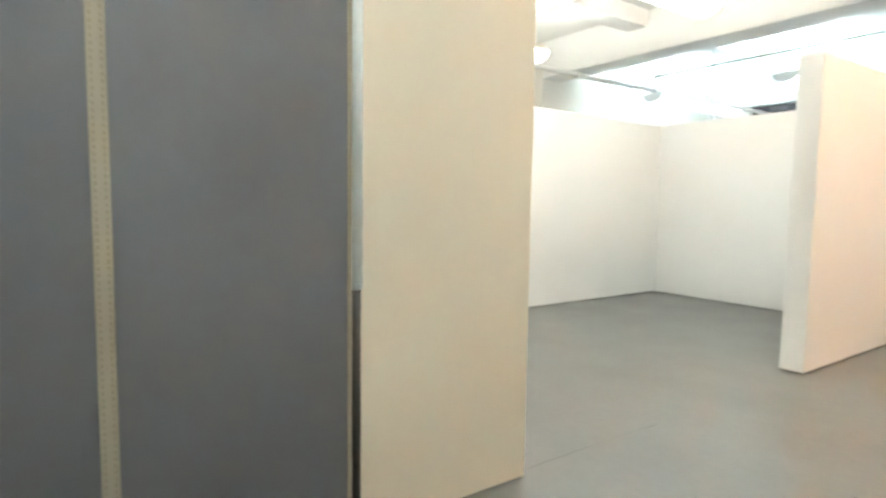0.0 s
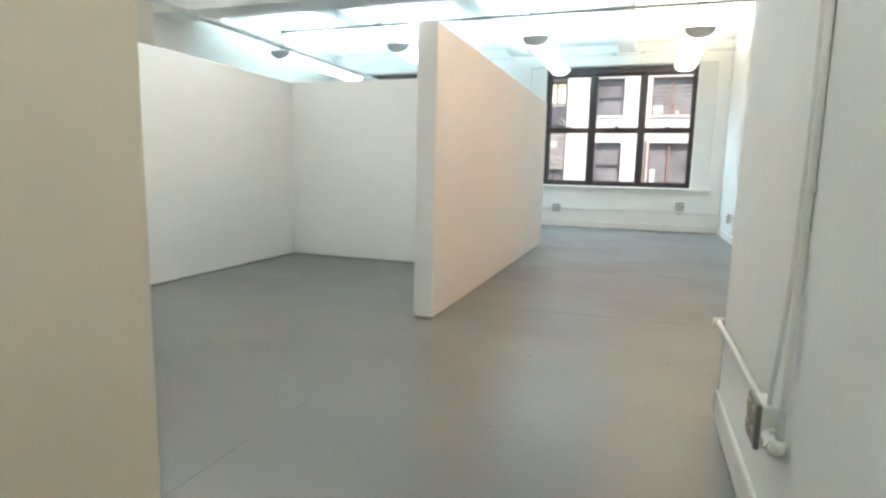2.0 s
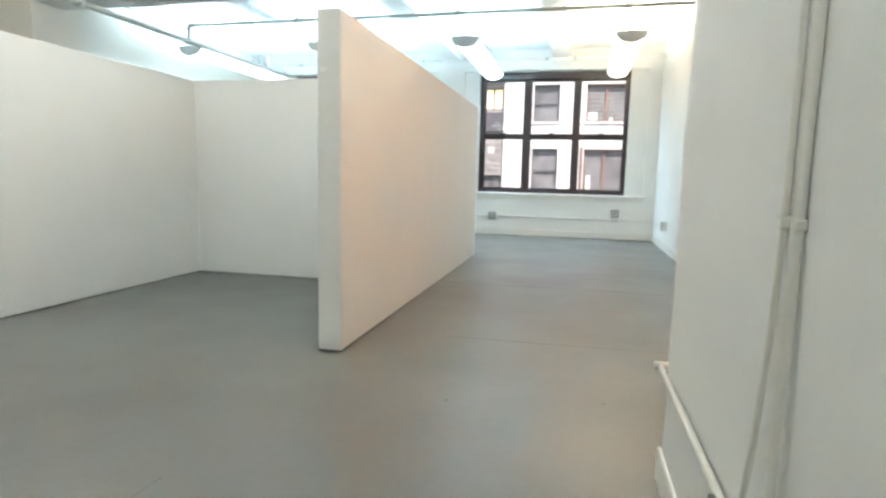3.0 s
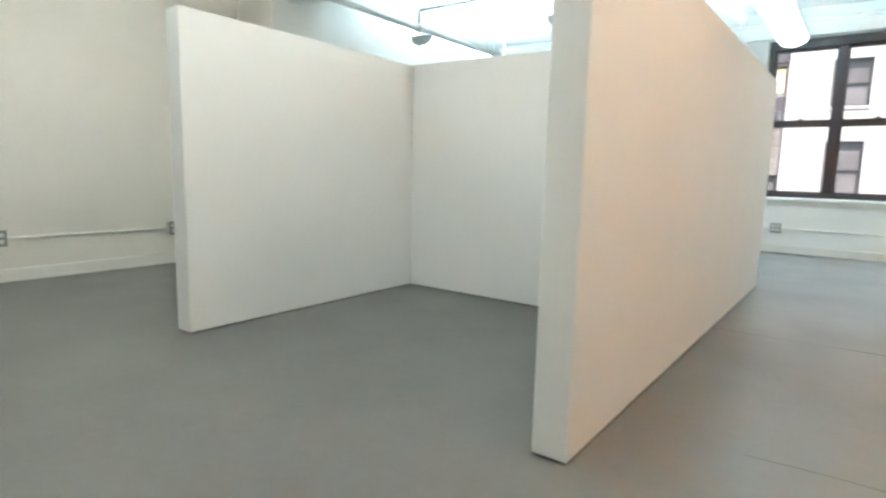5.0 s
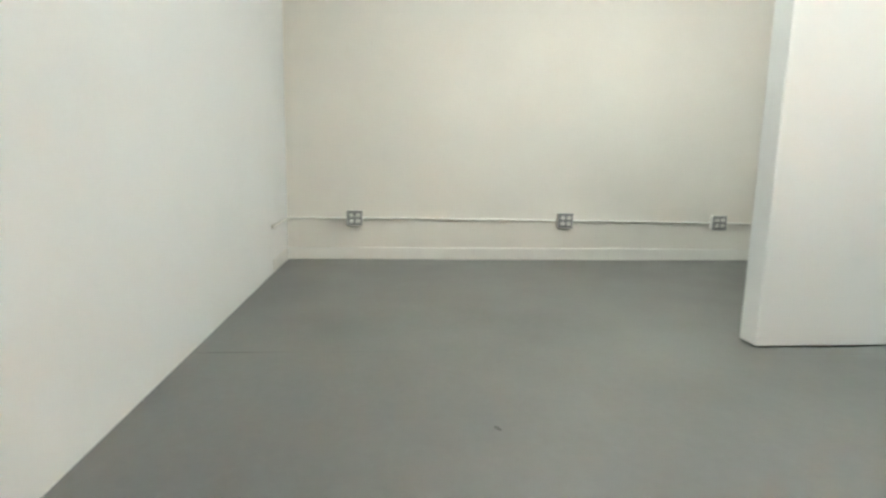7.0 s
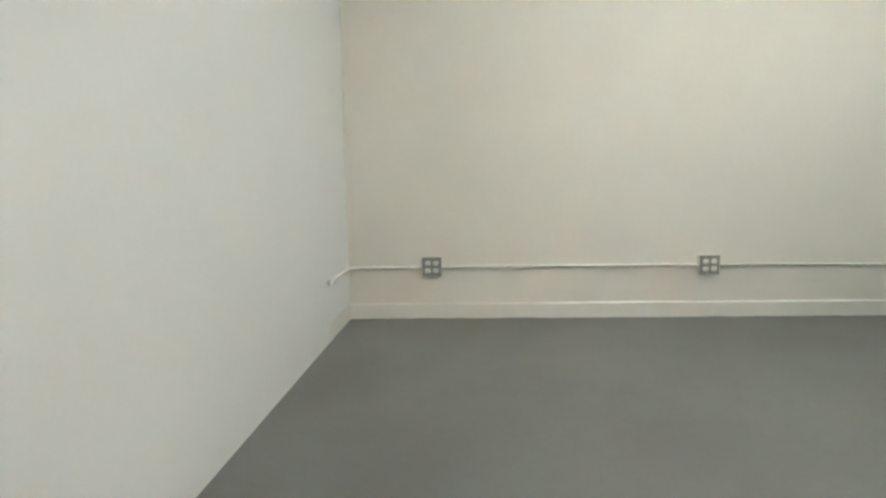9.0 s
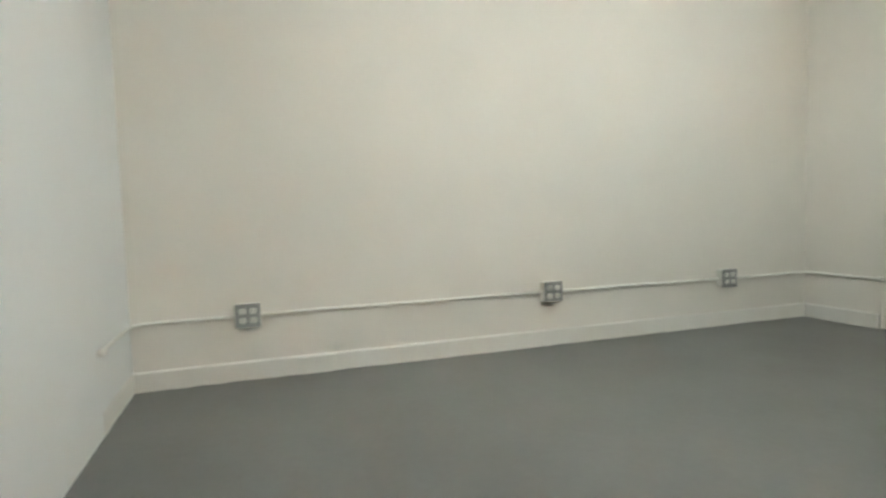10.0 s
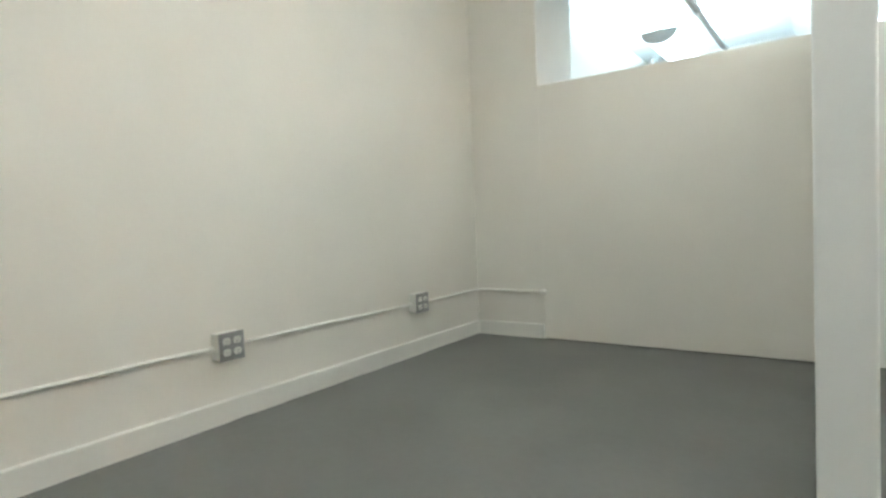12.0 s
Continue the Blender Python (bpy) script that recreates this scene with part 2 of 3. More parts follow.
WX = (-1.98, 2.06)
DX = -4.68
Z0, Z1 = 0.97, 3.705
north = []
edges = (XW - 0.1, WX[0] + DX, WX[1] + DX, WX[0], WX[1], XE + 0.1)
for i in (0, 2, 4):
    north.append((edges[i], edges[i + 1], YN, YN + 0.38, -0.1, CEIL + 0.1))
for i in (1, 3):
    north.append((edges[i], edges[i + 1], YN, YN + 0.38, -0.1, Z0))
    north.append((edges[i], edges[i + 1], YN, YN + 0.38, Z1, CEIL + 0.1))
for dx in (DX, 0.0):
    north.append((WX[0] + dx - 0.01, -1.64 + dx, YN + 0.10, YN + 0.37, Z0 - 0.01, Z1 + 0.01))
    north.append((1.692 + dx, WX[1] + dx + 0.01, YN + 0.10, YN + 0.37, Z0 - 0.01, Z1 + 0.01))
thing("wall_north", boxes(*north), WALL, "white painted window wall", "wall", kind="structure")


# partitions: eight-foot stud walls with softly rounded corners
def partition(rect, label, paint=None):
    x0, x1, y0, y1 = rect
    ob = thing("partition_wall", boxes((x0, x1, y0, y1, 0.006, HP), bevel=0.009), paint or PARTITION, label, "partition wall", kind="structure")
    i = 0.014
    # dark-coloured strip stands in for the shadow line at the foot
    part("shadow_gap", boxes((x0 + i, x1 - i, y0 + i, y1 - i, 0.0, 0.008)), SEAM_AND_SHADE, ob, "dark strip painted as the shadow gap under the partition")
    return ob


partition((-4.292, -4.109, 5.247, 7.926), "short white drywall partition standing free at one end")
partition((XPIER - 0.06, -4.20, 7.900, 8.094), "cream drywall partition butting against the pier", CREAM)
partition((-4.203, -1.154, 7.903, 8.091), "white drywall partition below the ceiling beam")
partition((-1.151, -0.97, 5.26, 10.80), "long white drywall partition facing the window aisle")


# baseboards, with a softened top edge and a slightly uneven foot
def baseboard(a, b, out, height=0.142, thick=0.015):
    a, b, out = Vector((*a, 0)), Vector((*b, 0)), Vector((*out, 0))
    bm = bmesh.new()
    profile = [(0.0, 0.0), (thick, 0.0), (thick, height - 0.012), (thick * 0.8, height - 0.004), (thick * 0.45, height), (0.0, height)]
    n = max(2, int((b - a).length / 0.07))
    rows = []
    for i in range(n + 1):
        p = a.lerp(b, i / n)
        w = 0.004 * noise.noise(p * 1.3) + 0.003 * noise.noise(p * 6)
        lift = max(0.0, 0.014 * noise.noise(p * 2.3 + Vector((7, 3, 1))) + 0.007 * noise.noise(p * 8))
        rows.append([bm.verts.new(p + out * (d + (w if d > 0 else 0)) + Vector((0, 0, z + (w if z > 0.05 else lift)))) for d, z in profile])
    for r, s in zip(rows, rows[1:]):
        for k in range(len(profile) - 1):
            bm.faces.new((r[k], r[k + 1], s[k + 1], s[k]))
    bm.faces.new(rows[0])
    bm.faces.new(rows[-1][::-1])
    return thing("baseboard", bm, TRIM, "flat white painted wooden baseboard", "baseboard", kind="structure")


baseboard((XW, YS), (XW, PIER_Y0), (1, 0))
baseboard((XW + 0.02, YS), (-6.52, YS), (0, 1), thick=0.006)
baseboard((XW + 0.02, PIER_Y0), (XPIER - 0.005, PIER_Y0), (0, -1))
baseboard((XW + 0.02, YN), (XE - 0.02, YN), (0, -1))
baseboard((XE, YNEAR), (XE, YN), (-1, 0))
baseboard((XNEAR, -1.6), (XNEAR, YNEAR + 0.022), (-1, 0))
baseboard((XNEAR, YNEAR), (XE, YNEAR), (0, 1))


# ---- windows ----
def window(name, label):
    """Three double-hung sashes side by side in one dark frame. Local x, z as in the room; local y from the frame's inner face."""
    w = empty(name, (0, 0, 0), label, "window", kind="structure")
    yf = YN + 0.22
    fl, fr, fb, ft = -1.636, 1.688, 1.005, 3.685
    bays = ((-1.501, -0.631), (-0.447, 0.485), (0.649, 1.591))
    for a, b in ((fl, bays[0][0] - 0.035), (bays[0][1] + 0.035, bays[1][0] - 0.035), (bays[1][1] + 0.035, bays[2][0] - 0.035), (bays[2][1] + 0.035, fr)):
        part("jamb" if a == fl or b == fr else "mullion", boxes((a, b, yf, yf + 0.13, fb, ft), bevel=0.006), BLACK, w)
    part("head", boxes((fl, fr, yf - 0.012, yf + 0.14, 3.544, ft + 0.012), bevel=0.006), BLACK, w)
    part("bottom_rail", boxes((fl, fr, yf - 0.012, yf + 0.14, fb - 0.03, 1.051), bevel=0.006), BLACK, w)
    for a, b in bays:
        for z0, z1, dy, nm in ((2.335, 3.503, 0.075, "upper_sash"), (1.091, 2.205, 0.03, "lower_sash")):
            s = 0.04
            zl, zh = (2.225, 3.549) if nm == "upper_sash" else (1.046, 2.32)
            y0, y1 = yf + dy, yf + dy + 0.04
            sash = part(nm, boxes((a - s, a, y0, y1, zl, zh), (b, b + s, y0, y1, zl, zh), (a, b, y0, y1, zl, z0), (a, b, y0, y1, z1, zh)), BLACK, w)
            pane = part("pane", boxes((a - 0.004, b + 0.004, y0 + 0.016, y0 + 0.022, z0 - 0.004, z1 + 0.004)), PANE, sash, "clear glass pane")
            pane.visible_shadow = False
        mid = (a + b) / 2
        part("sash_lock", boxes((mid - 0.05, mid + 0.05, yf - 0.002, yf + 0.03, 2.31, 2.345), (mid - 0.015, mid + 0.03, yf - 0.012, yf + 0.01, 2.33, 2.365), bevel=0.005), BLACK, w)
        for off in (-0.28, 0.28):
            part("sash_lift", boxes((mid + off - 0.03, mid + off + 0.03, yf + 0.012, yf + 0.034, 1.066, 1.086), bevel=0.004), BLACK, w)
    part("window_sill", boxes((-2.04, 2.115, YN - 0.075, YN + 0.23, 0.925, 0.973), bevel=0.01), TRIM, w, "white painted projecting window sill")
    part("apron", boxes((-1.99, 2.07, YN - 0.02, YN + 0.004, 0.84, 0.926), bevel=0.004), TRIM, w, "white painted apron board under the sill")
    return w


w1 = window("window_1", "wide dark-framed window of three double-hung sashes")
w2 = copy_thing(w1, pose(DX, 0, 0))
w2.name = "window_2"
w2["label"] = "dark-framed triple window rising behind the white partition"


# ---- ceiling lamps ----
def lamp(at, lens_glow, tube_glow, tone):
    x, y0, z = at
    length, half, depth = 3.05, 0.205, 0.125
    ob = empty("ceiling_light", (x, y0, z), f"long half-round pendant light with grey metal ends, lit {tone} white", "ceiling light", "pendant fluorescent lights")
    arc = [(half * math.cos(a), -depth * math.sin(a)) for a in (math.pi * k / 14 for k in range(15))]

    def shell(ya, yb, scale=1.0, close=True):
        bm = bmesh.new()
        rows = [[bm.verts.new((px * scale, yy, pz * scale)) for px, pz in arc] for yy in (ya, yb)]
        for k in range(14):
            bm.faces.new((rows[0][k], rows[0][k + 1], rows[1][k + 1], rows[1][k]))
        if close:
            bm.faces.new(rows[0])
            bm.faces.new(rows[1][::-1])
            bm.faces.new((rows[0][0], rows[1][0], rows[1][14], rows[0][14]))
        return bm

    for a, b in ((0.03, length / 2 - 0.015), (length / 2 + 0.015, length - 0.03)):
        part("lens", shell(a, b, 0.985, False), lens_glow, ob, "white glowing ribbed diffuser", smooth=True)
    part("joint_band", shell(length / 2 - 0.018, length / 2 + 0.018, 1.03), BANDM, ob)
    for a, b in ((0.0, 0.03), (length - 0.03, length)):
        cap = shell(a, b, 1.03)
        box(cap, -half * 1.03, half * 1.03, a, b, -0.001, 0.03)
        part("end_cap", cap, CAP, ob, "grey half-round metal end cap")
    part("housing", boxes((-half - 0.01, -half + 0.03, 0, length, -0.005, 0.03), (half - 0.03, half + 0.01, 0, length, -0.005, 0.03), (-0.06, 0.06, 0, length, 0.0, 0.04)), HOUSING, ob)
    for s in (-0.12, 0.12):
        part("tube", tube([(s, 0.05, 0.012), (s, length - 0.05, 0.012)], 0.016, 8), tube_glow, ob, "glowing fluorescent tube")
    for yy in (0.45, length - 0.45):
        part("hanger", tube([(0, yy, 0.03), (0, yy, CEIL - z + 0.01)], 0.008, 6), HOUSING, ob)
    return ob


lamp((1.33, 10.45, 3.45), LAMP_A, LAMP_TOP_A, "warm")
lamp((-1.15, 10.45, 3.45), LAMP, LAMP_TOP, "cool")
l0 = lamp((-3.61, 10.45, 3.45), LAMP_C, LAMP_TOP, "cool")
copy_thing(l0, pose(-6.08, 10.45, 3.45))
l1 = lamp((-2.66, 3.45, 3.45), LAMP_W, LAMP_TOP_W, "neutral")
copy_thing(l1, pose(-5.2, 3.45, 3.45))
lamp((-0.2, 3.45, 3.45), LAMP_M, LAMP_TOP_M, "neutral")
# invented lamp, out of view, added to brighten the entry walls and cover
lamp((0.05, -1.4, 3.45), LAMP_FILL, LAMP_TOP_FILL, "neutral")
# unseen lamp added behind the near wall to warm the long partition
lamp((1.83, 4.25, 3.45), LAMP_EAST_FILL, LAMP_TOP_EAST_FILL, "as an unseen fill, amber")

# ---- outside ----
thing("ground", boxes((-400, 400, YN + 1.5, 900, -9.2, -9.0)), ASPHALT, "dark street far below the window", "ground", kind="structure")
YF = 25.0

def opening_wall(bm, x0, x1, z0, z1, y0, y1, holes):
    """A wall slab with rectangular holes: holes are (x0, x1, z0, z1), in columns that do not overlap in x."""
    cols = {}
    for h in holes:
        cols.setdefault((h[0], h[1]), []).append(h[2:])
    x = x0
    for (a, b), spans in sorted(cols.items()):
        box(bm, x, a, y0, y1, z0, z1)
        z = z0
        for s, e in sorted(spans):
            box(bm, a, b, y0, y1, z, s)
            z = e
        box(bm, a, b, y0, y1, z, z1)
        x = b
    box(bm, x, x1, y0, y1, z0, z1)
    return bm


STOREY = 2.85
pale = empty("apartment_building", (0, YF, -9.0), "pale pinkish plastered building across the street, sunlit", "building")
cols = ((-1.22, -0.2), (0.85, 3.15), (4.4, 5.4), (6.6, 7.6), (8.8, 9.8), (11.0, 12.0))
spans = [(0.75 + STOREY * k, 2.52 + STOREY * k if k == 0 else 2.2 + STOREY * k) for k in range(-3, 4)]
holes = [(a, b, s + 9.0, e + 9.0) for a, b in cols for s, e in spans]
part("wall", opening_wall(bmesh.new(), -2.42, 16.0, 0.0, 21.0, 0.0, 0.35, holes), FACADE, pale)
part("cornice", boxes((-2.5, 16.1, -0.25, 0.4, 21.0, 21.5), bevel=0.04), FACADE, pale)
part("roof", boxes((-2.42, 16.0, 0.35, 10.0, 20.6, 21.0)), ASPHALT, pale)
for a, b in cols:
    wide = b - a > 1.6
    for s, e in spans:
        z0, z1 = s + 9.0, e + 9.0
        bars = [(a, a + 0.06, 0.16, 0.24, z0, z1), (b - 0.06, b, 0.16, 0.24, z0, z1), (a, b, 0.15, 0.25, z0, z0 + 0.07), (a, b, 0.15, 0.25, z1 - 0.07, z1)]
        if wide:
            bars += [(a + (b - a) * q - 0.05, a + (b - a) * q + 0.05, 0.14, 0.25, z0, z1) for q in (0.333, 0.667)]
        else:
            bars.append((a, b, 0.15, 0.23, (z0 + z1) / 2 - 0.03, (z0 + z1) / 2 + 0.03))
        win = part("window", boxes(*bars), DARKFRAME if wide else SASH, pale)
        part("pane", boxes((a, b, 0.25, 0.27, z0, z1)), FARGLASS, win)
        part("sill", boxes((a - 0.08, b + 0.08, -0.06, 0.16, z0 - 0.09, z0)), FACADE, win)
part("blind", boxes((0.93, 1.28, 0.17, 0.19, 12.65, 12.98)), BLIND, pale, "pale paper notice in the window")
part("notice", boxes((0.95, 1.14, 0.12, 0.14, 9.66, 10.5)), BLIND, pale, "tall white notice on the glass")
for a, b, z0, z1 in ((0.95, 1.58, 12.75, 14.0), (1.7, 2.34, 12.75, 14.0), (2.45, 3.05, 12.75, 14.0)):
    n = int((z1 - z0) / 0.16)
    slats = boxes(*[(a, b, 0.235, 0.246, z0 + k * 0.16, z0 + k * 0.16 + 0.045) for k in range(n)])
    part("window_blind", slats, SLAT, pale, "pale slatted blind behind the glass")
for a, b, h in ((1.75, 1.86, 0.16), (2.5, 2.72, 0.1), (2.78, 2.84, 0.22)):
    part("sill_item", boxes((a, b, 0.06, 0.14, 12.6, 12.6 + h), bevel=0.01), BLIND, pale, "small pale pot on the window sill")
part("drain_pipe", tube([(0.74, -0.07, 0.0), (0.74, -0.07, 11.6)], 0.045, 8), DARKFRAME, pale, "reddish drain pipe")

brick_house = empty("brick_building", (0, YF + 0.25, -9.0), "grey brick building with a dark cornice and lit window", "building")
bcols = ((-3.28, -2.5), (-4.9, -4.1), (-6.5, -5.7), (-8.1, -7.3))
bspans = ((3.2, 4.6), (7.2, 8.6), (9.0, 10.42), (13.1, 14.0), (16.4, 17.8))
bh = [(a, b, s, e) for a, b in bcols for s, e in bspans]
part("wall", opening_wall(bmesh.new(), -14.0, -2.43, 0.0, 19.0, 0.0, 0.35, bh), BRICK, brick_house)
part("cornice", boxes((-14.0, -2.44, -0.2, 0.02, 12.2, 12.55), (-14.0, -2.44, -0.12, 0.02, 12.55, 13.0), (-14, -2.44, -0.1, 0.02, 14.1, 14.5), bevel=0.02), SLATE, brick_house, "dark stepped cornice")
part("roof", boxes((-14.0, -2.43, 0.35, 10.0, 18.6, 19.0)), ASPHALT, brick_house)
for a, b in bcols:
    for s, e in bspans:
        lit = s == 13.1 and a > -4
        m = (a + b) / 2
        win = part("window", boxes((a, a + 0.05, 0.12, 0.2, s, e), (b - 0.05, b, 0.12, 0.2, s, e), (m - 0.03, m + 0.03, 0.12, 0.2, s, e), (a, b, 0.12, 0.2, e - 0.06, e), (a, b, 0.12, 0.2, s, s + 0.06)), SLATE, brick_house)
        part("pane", boxes((a, b, 0.22, 0.24, s, e)), YELLOW if lit else FARGLASS, win, "warmly lit window pane" if lit else "")
part("sign", boxes((-3.06, -2.8, -0.03, 0.0, 11.32, 11.58)), BLIND, brick_house, "small white square sign")
# brick courses that the window shows, each brick proud of the joints
bricks = bmesh.new()
for k in range(24):
    z = 10.55 + k * 0.069
    off = 0.11 if k % 2 else 0.0
    for j in range(9):
        x = -4.05 + off + j * 0.222
        if x + 0.21 < -2.46:
            box(bricks, x, x + 0.21, -0.012, 0.004, z, z + 0.058)
tagged(part("brickwork", bricks, BRICK_PIECE, brick_house, "weathered grey brick courses"), kind="stuff")

# ---- conduit and outlets ----
CX = XW + 0.016


def conduit(name, points, r=0.0125, label="thin white painted electrical conduit along the wall", straps=()):
    ob = thing(name, tube(points, r, 8), CONDUIT, label, "conduit", smooth=True)
    for p, n in straps:
        bm = bmesh.new()
        d = 0.017
        box(bm, p[0] - d, p[0] + 0.01, p[1] - d, p[1] + d, p[2] - 0.012, p[2] + 0.012, bevel=0.005)
        part("strap", bm, CONDUIT, ob)
    return ob


def outlet(at, turn, size=0.165, dark=False, depth=0.082, label="square white outlet box with a grey four-socket cover"):
    """A surface-mounted box, built facing +x at its wall, then turned."""
    ob = empty("outlet_box", (*at, 0, 0, turn), label, "outlet", "wall outlet boxes")
    h = size / 2
    part("box", boxes((0.0, depth, -h, h, -h, h), bevel=0.008), IVORY, ob, "white painted metal box")
    part("cover_plate", boxes((depth - (0.008 if dark else 0.002), depth + 0.008, -h - 0.004, h + 0.004, -h - 0.004, h + 0.004), bevel=0.004), BROWN if dark else STEEL, ob, "bare grey metal cover plate")
    for yy in (-0.036, 0.036):
        for zz in (-0.034, 0.034):
            bm = bmesh.new()
            vs = []
            for k in range(16):
                a = 2 * math.pi * k / 16
                vs.append((0.026 * math.cos(a), max(-0.021, min(0.021, 0.028 * math.sin(a)))))
            lo = [bm.verts.new((depth + 0.007, yy + p, zz + q)) for p, q in vs]
            hi = [bm.verts.new((depth + 0.0125, yy + p * 0.94, zz + q * 0.94)) for p, q in vs]
            for k in range(16):
                bm.faces.new((lo[k], lo[(k + 1) % 16], hi[(k + 1) % 16], hi[k]))
            bm.faces.new(hi)
            sock = part("socket", bm, TAN if dark else IVORY, ob, "tan receptacle face" if dark else "white receptacle face")
            part("slots", boxes((depth + 0.0123, depth + 0.0135, yy - 0.010, yy - 0.007, zz - 0.004, zz + 0.009), (depth + 0.0123, depth + 0.0135, yy + 0.007, yy + 0.010, zz - 0.004, zz + 0.007), (depth + 0.0123, depth + 0.0135, yy - 0.003, yy + 0.003, zz - 0.014, zz - 0.008)), SLOT, sock)
    for s in (-1, 1):
        part("connector", tube([(0.017, s * (h - 0.002), -0.01), (0.017, s * (h + 0.03), -0.01)], 0.018, 8), CONDUIT, ob)
    part("screw", tube([(depth + 0.007, 0, 0), (depth + 0.011, 0, 0)], 0.005, 8), STEEL, ob)
    return ob


OUTLETS = ((2.435, 0.491), (4.909, 0.484), (6.824, 0.475))
o_first = outlet((XW, *OUTLETS[0]), 0)
for y, z in OUTLETS[1:]:
    copy_thing(o_first, pose(XW, y, z))
(ya, za), (yb, zb), (yc, zd) = ((y, z - 0.01) for y, z in OUTLETS)
sw = corner((CX, 2.2, za), (CX, YS + 0.016, za), (-6.6, YS + 0.016, za), 0.16)
conduit("conduit", [(-6.48, YS + 0.016, za), *sw[::-1], (CX, ya - 0.1, za)])
conduit("conduit", wobbly((CX, ya + 0.1, za), (CX, yb - 0.1, zb), 16, 0.018, 3.0))
conduit("conduit", wobbly((CX, yb + 0.1, zb), (CX, yc - 0.1, zd), 12, 0.024, 7.0))
nw = corner((CX, 7.3, zd), (CX, PIER_Y0 - 0.016, zd), (-6.7, PIER_Y0 - 0.016, zd), 0.16)
conduit("conduit", [(CX, yc + 0.1, zd), (CX, 7.3, zd - 0.003), *nw, (XPIER + 0.01, PIER_Y0 - 0.016, zd)])
for p in ((XPIER + 0.005, PIER_Y0 - 0.02, zd), (-6.485, YS + 0.02, za)):
    thing("conduit_fitting", tube([(p[0] - 0.02, p[1], p[2]), (p[0] + 0.02, p[1], p[2])], 0.024, 10), CONDUIT, "small white painted conduit end fitting", "conduit fitting", smooth=True)

# window wall
o_a = copy_thing(o_first, pose(-1.23, YN, 0.44, 0, 0, -90))
o_b = copy_thing(o_first, pose(1.498, YN, 0.575, 0, 0, -90))
o_b["label"] = "grey four-socket outlet box above a pull box under the window"
thing("pull_box", boxes((1.423, 1.573, YN - 0.07, YN, 0.385, 0.482), bevel=0.006), PIPE, "white painted metal pull box on the conduit", "pull box")
copy_thing(o_first, pose(XE, 12.70, 0.475, 0, 0, 180))
cy = YN - 0.016
conduit("conduit", wobbly((-1.13, cy, 0.43), (1.42, cy, 0.43), 14, 0.008, 11.0))
conduit("conduit", wobbly((XW + 0.02, cy, 0.43), (-1.33, cy, 0.43), 20, 0.008, 15.0))
ne = corner((1.9, cy, 0.43), (XE - 0.016, cy, 0.43), (XE - 0.016, 13.5, 0.445), 0.14)
conduit("conduit", [(1.575, cy, 0.43), *ne, (XE - 0.016, 12.80, 0.46)])

# entry side wall with its box and rising conduits
xn = XNEAR
near_box = outlet((xn, 2.84, 0.475), 180, 0.14, dark=True, depth=0.058, label="deep outlet box with a brown cover where conduits meet")
conduit("conduit", [(xn - 0.028, 2.90, 0.515), (xn - 0.026, 3.4, 0.515), (xn - 0.026, YNEAR + 0.01, 0.51)], 0.013, "white painted conduit running to the wall corner")
thing("conduit_fitting", tube([(xn - 0.05, YNEAR + 0.018, 0.51), (xn + 0.01, YNEAR + 0.018, 0.51)], 0.02, 10), CONDUIT, "white painted conduit elbow at the wall corner", "conduit fitting", smooth=True)
conduit("conduit", [(xn - 0.026, 2.80, 0.54), (xn - 0.026, 2.795, 0.60), (xn - 0.02, 2.77, 0.76), (xn - 0.012, 2.757, 1.0), (xn - 0.009, 2.752, 1.3), (xn - 0.009, 2.752, CEIL)], 0.008, "white painted conduit bending out of the box and rising", [((xn - 0.004, 2.752, 1.23), 0), ((xn - 0.004, 2.752, 2.6), 0)])
conduit("conduit", [(xn - 0.026, 2.64, 0.50), (xn - 0.024, 2.645, 0.62), (xn - 0.018, 2.655, 0.9), (xn - 0.011, 2.672, 1.3), (xn - 0.011, 2.672, CEIL)], 0.012, "thicker white painted conduit rising up the wall", [((xn - 0.004, 2.672, 1.23), 0), ((xn - 0.004, 2.672, 2.6), 0)])
elbow = thing("conduit_fitting", tube([(xn - 0.028, 2.785, 0.455), (xn - 0.028, 2.68, 0.455), (xn - 0.028, 2.65, 0.465), (xn - 0.027, 2.64, 0.50)], 0.02, 10), CONDUIT, "chunky white painted conduit elbow fitting", "conduit fitting", smooth=True)
part("lock_nut", tube([(xn - 0.028, 2.70, 0.455), (xn - 0.028, 2.68, 0.455)], 0.027, 6), CONDUIT, elbow)

# ---- grey cover over the entry ----
cover = empty("padded_cover", (XJ, 0.4, 0.0), "dark grey vinyl cover with stitched beige webbing hung on wall", "cover")
part("sheet", boxes((0.0, 0.035, -1.6, 1.028, 0.02, 2.95), bevel=0.01), GREY, cover)
for y0, y1 in ((0.236, 0.284), (1.012, 1.031)):
    strip = part("webbing", boxes((0.030, 0.039, y0, y1, 0.02, 2.95), bevel=0.003), WEB, cover, "beige ribbed webbing strip")
    rows = (y0 + 0.011, y1 - 0.011) if y1 - y0 > 0.03 else (y0 + 0.009,)
    for yy in rows:
        st = bmesh.new()
        for k in range(146):
            box(st, 0.0385, 0.0402, yy - 0.0018, yy + 0.0018, 0.04 + k * 0.02, 0.051 + k * 0.02)
        tagged(part("stitches", st, STITCH, strip, "dark running stitches"), kind="stuff")
part("crease", boxes((0.0345, 0.0362, -0.03, 0.02, 0.935, 0.942), bevel=0.0006), STITCH, cover)


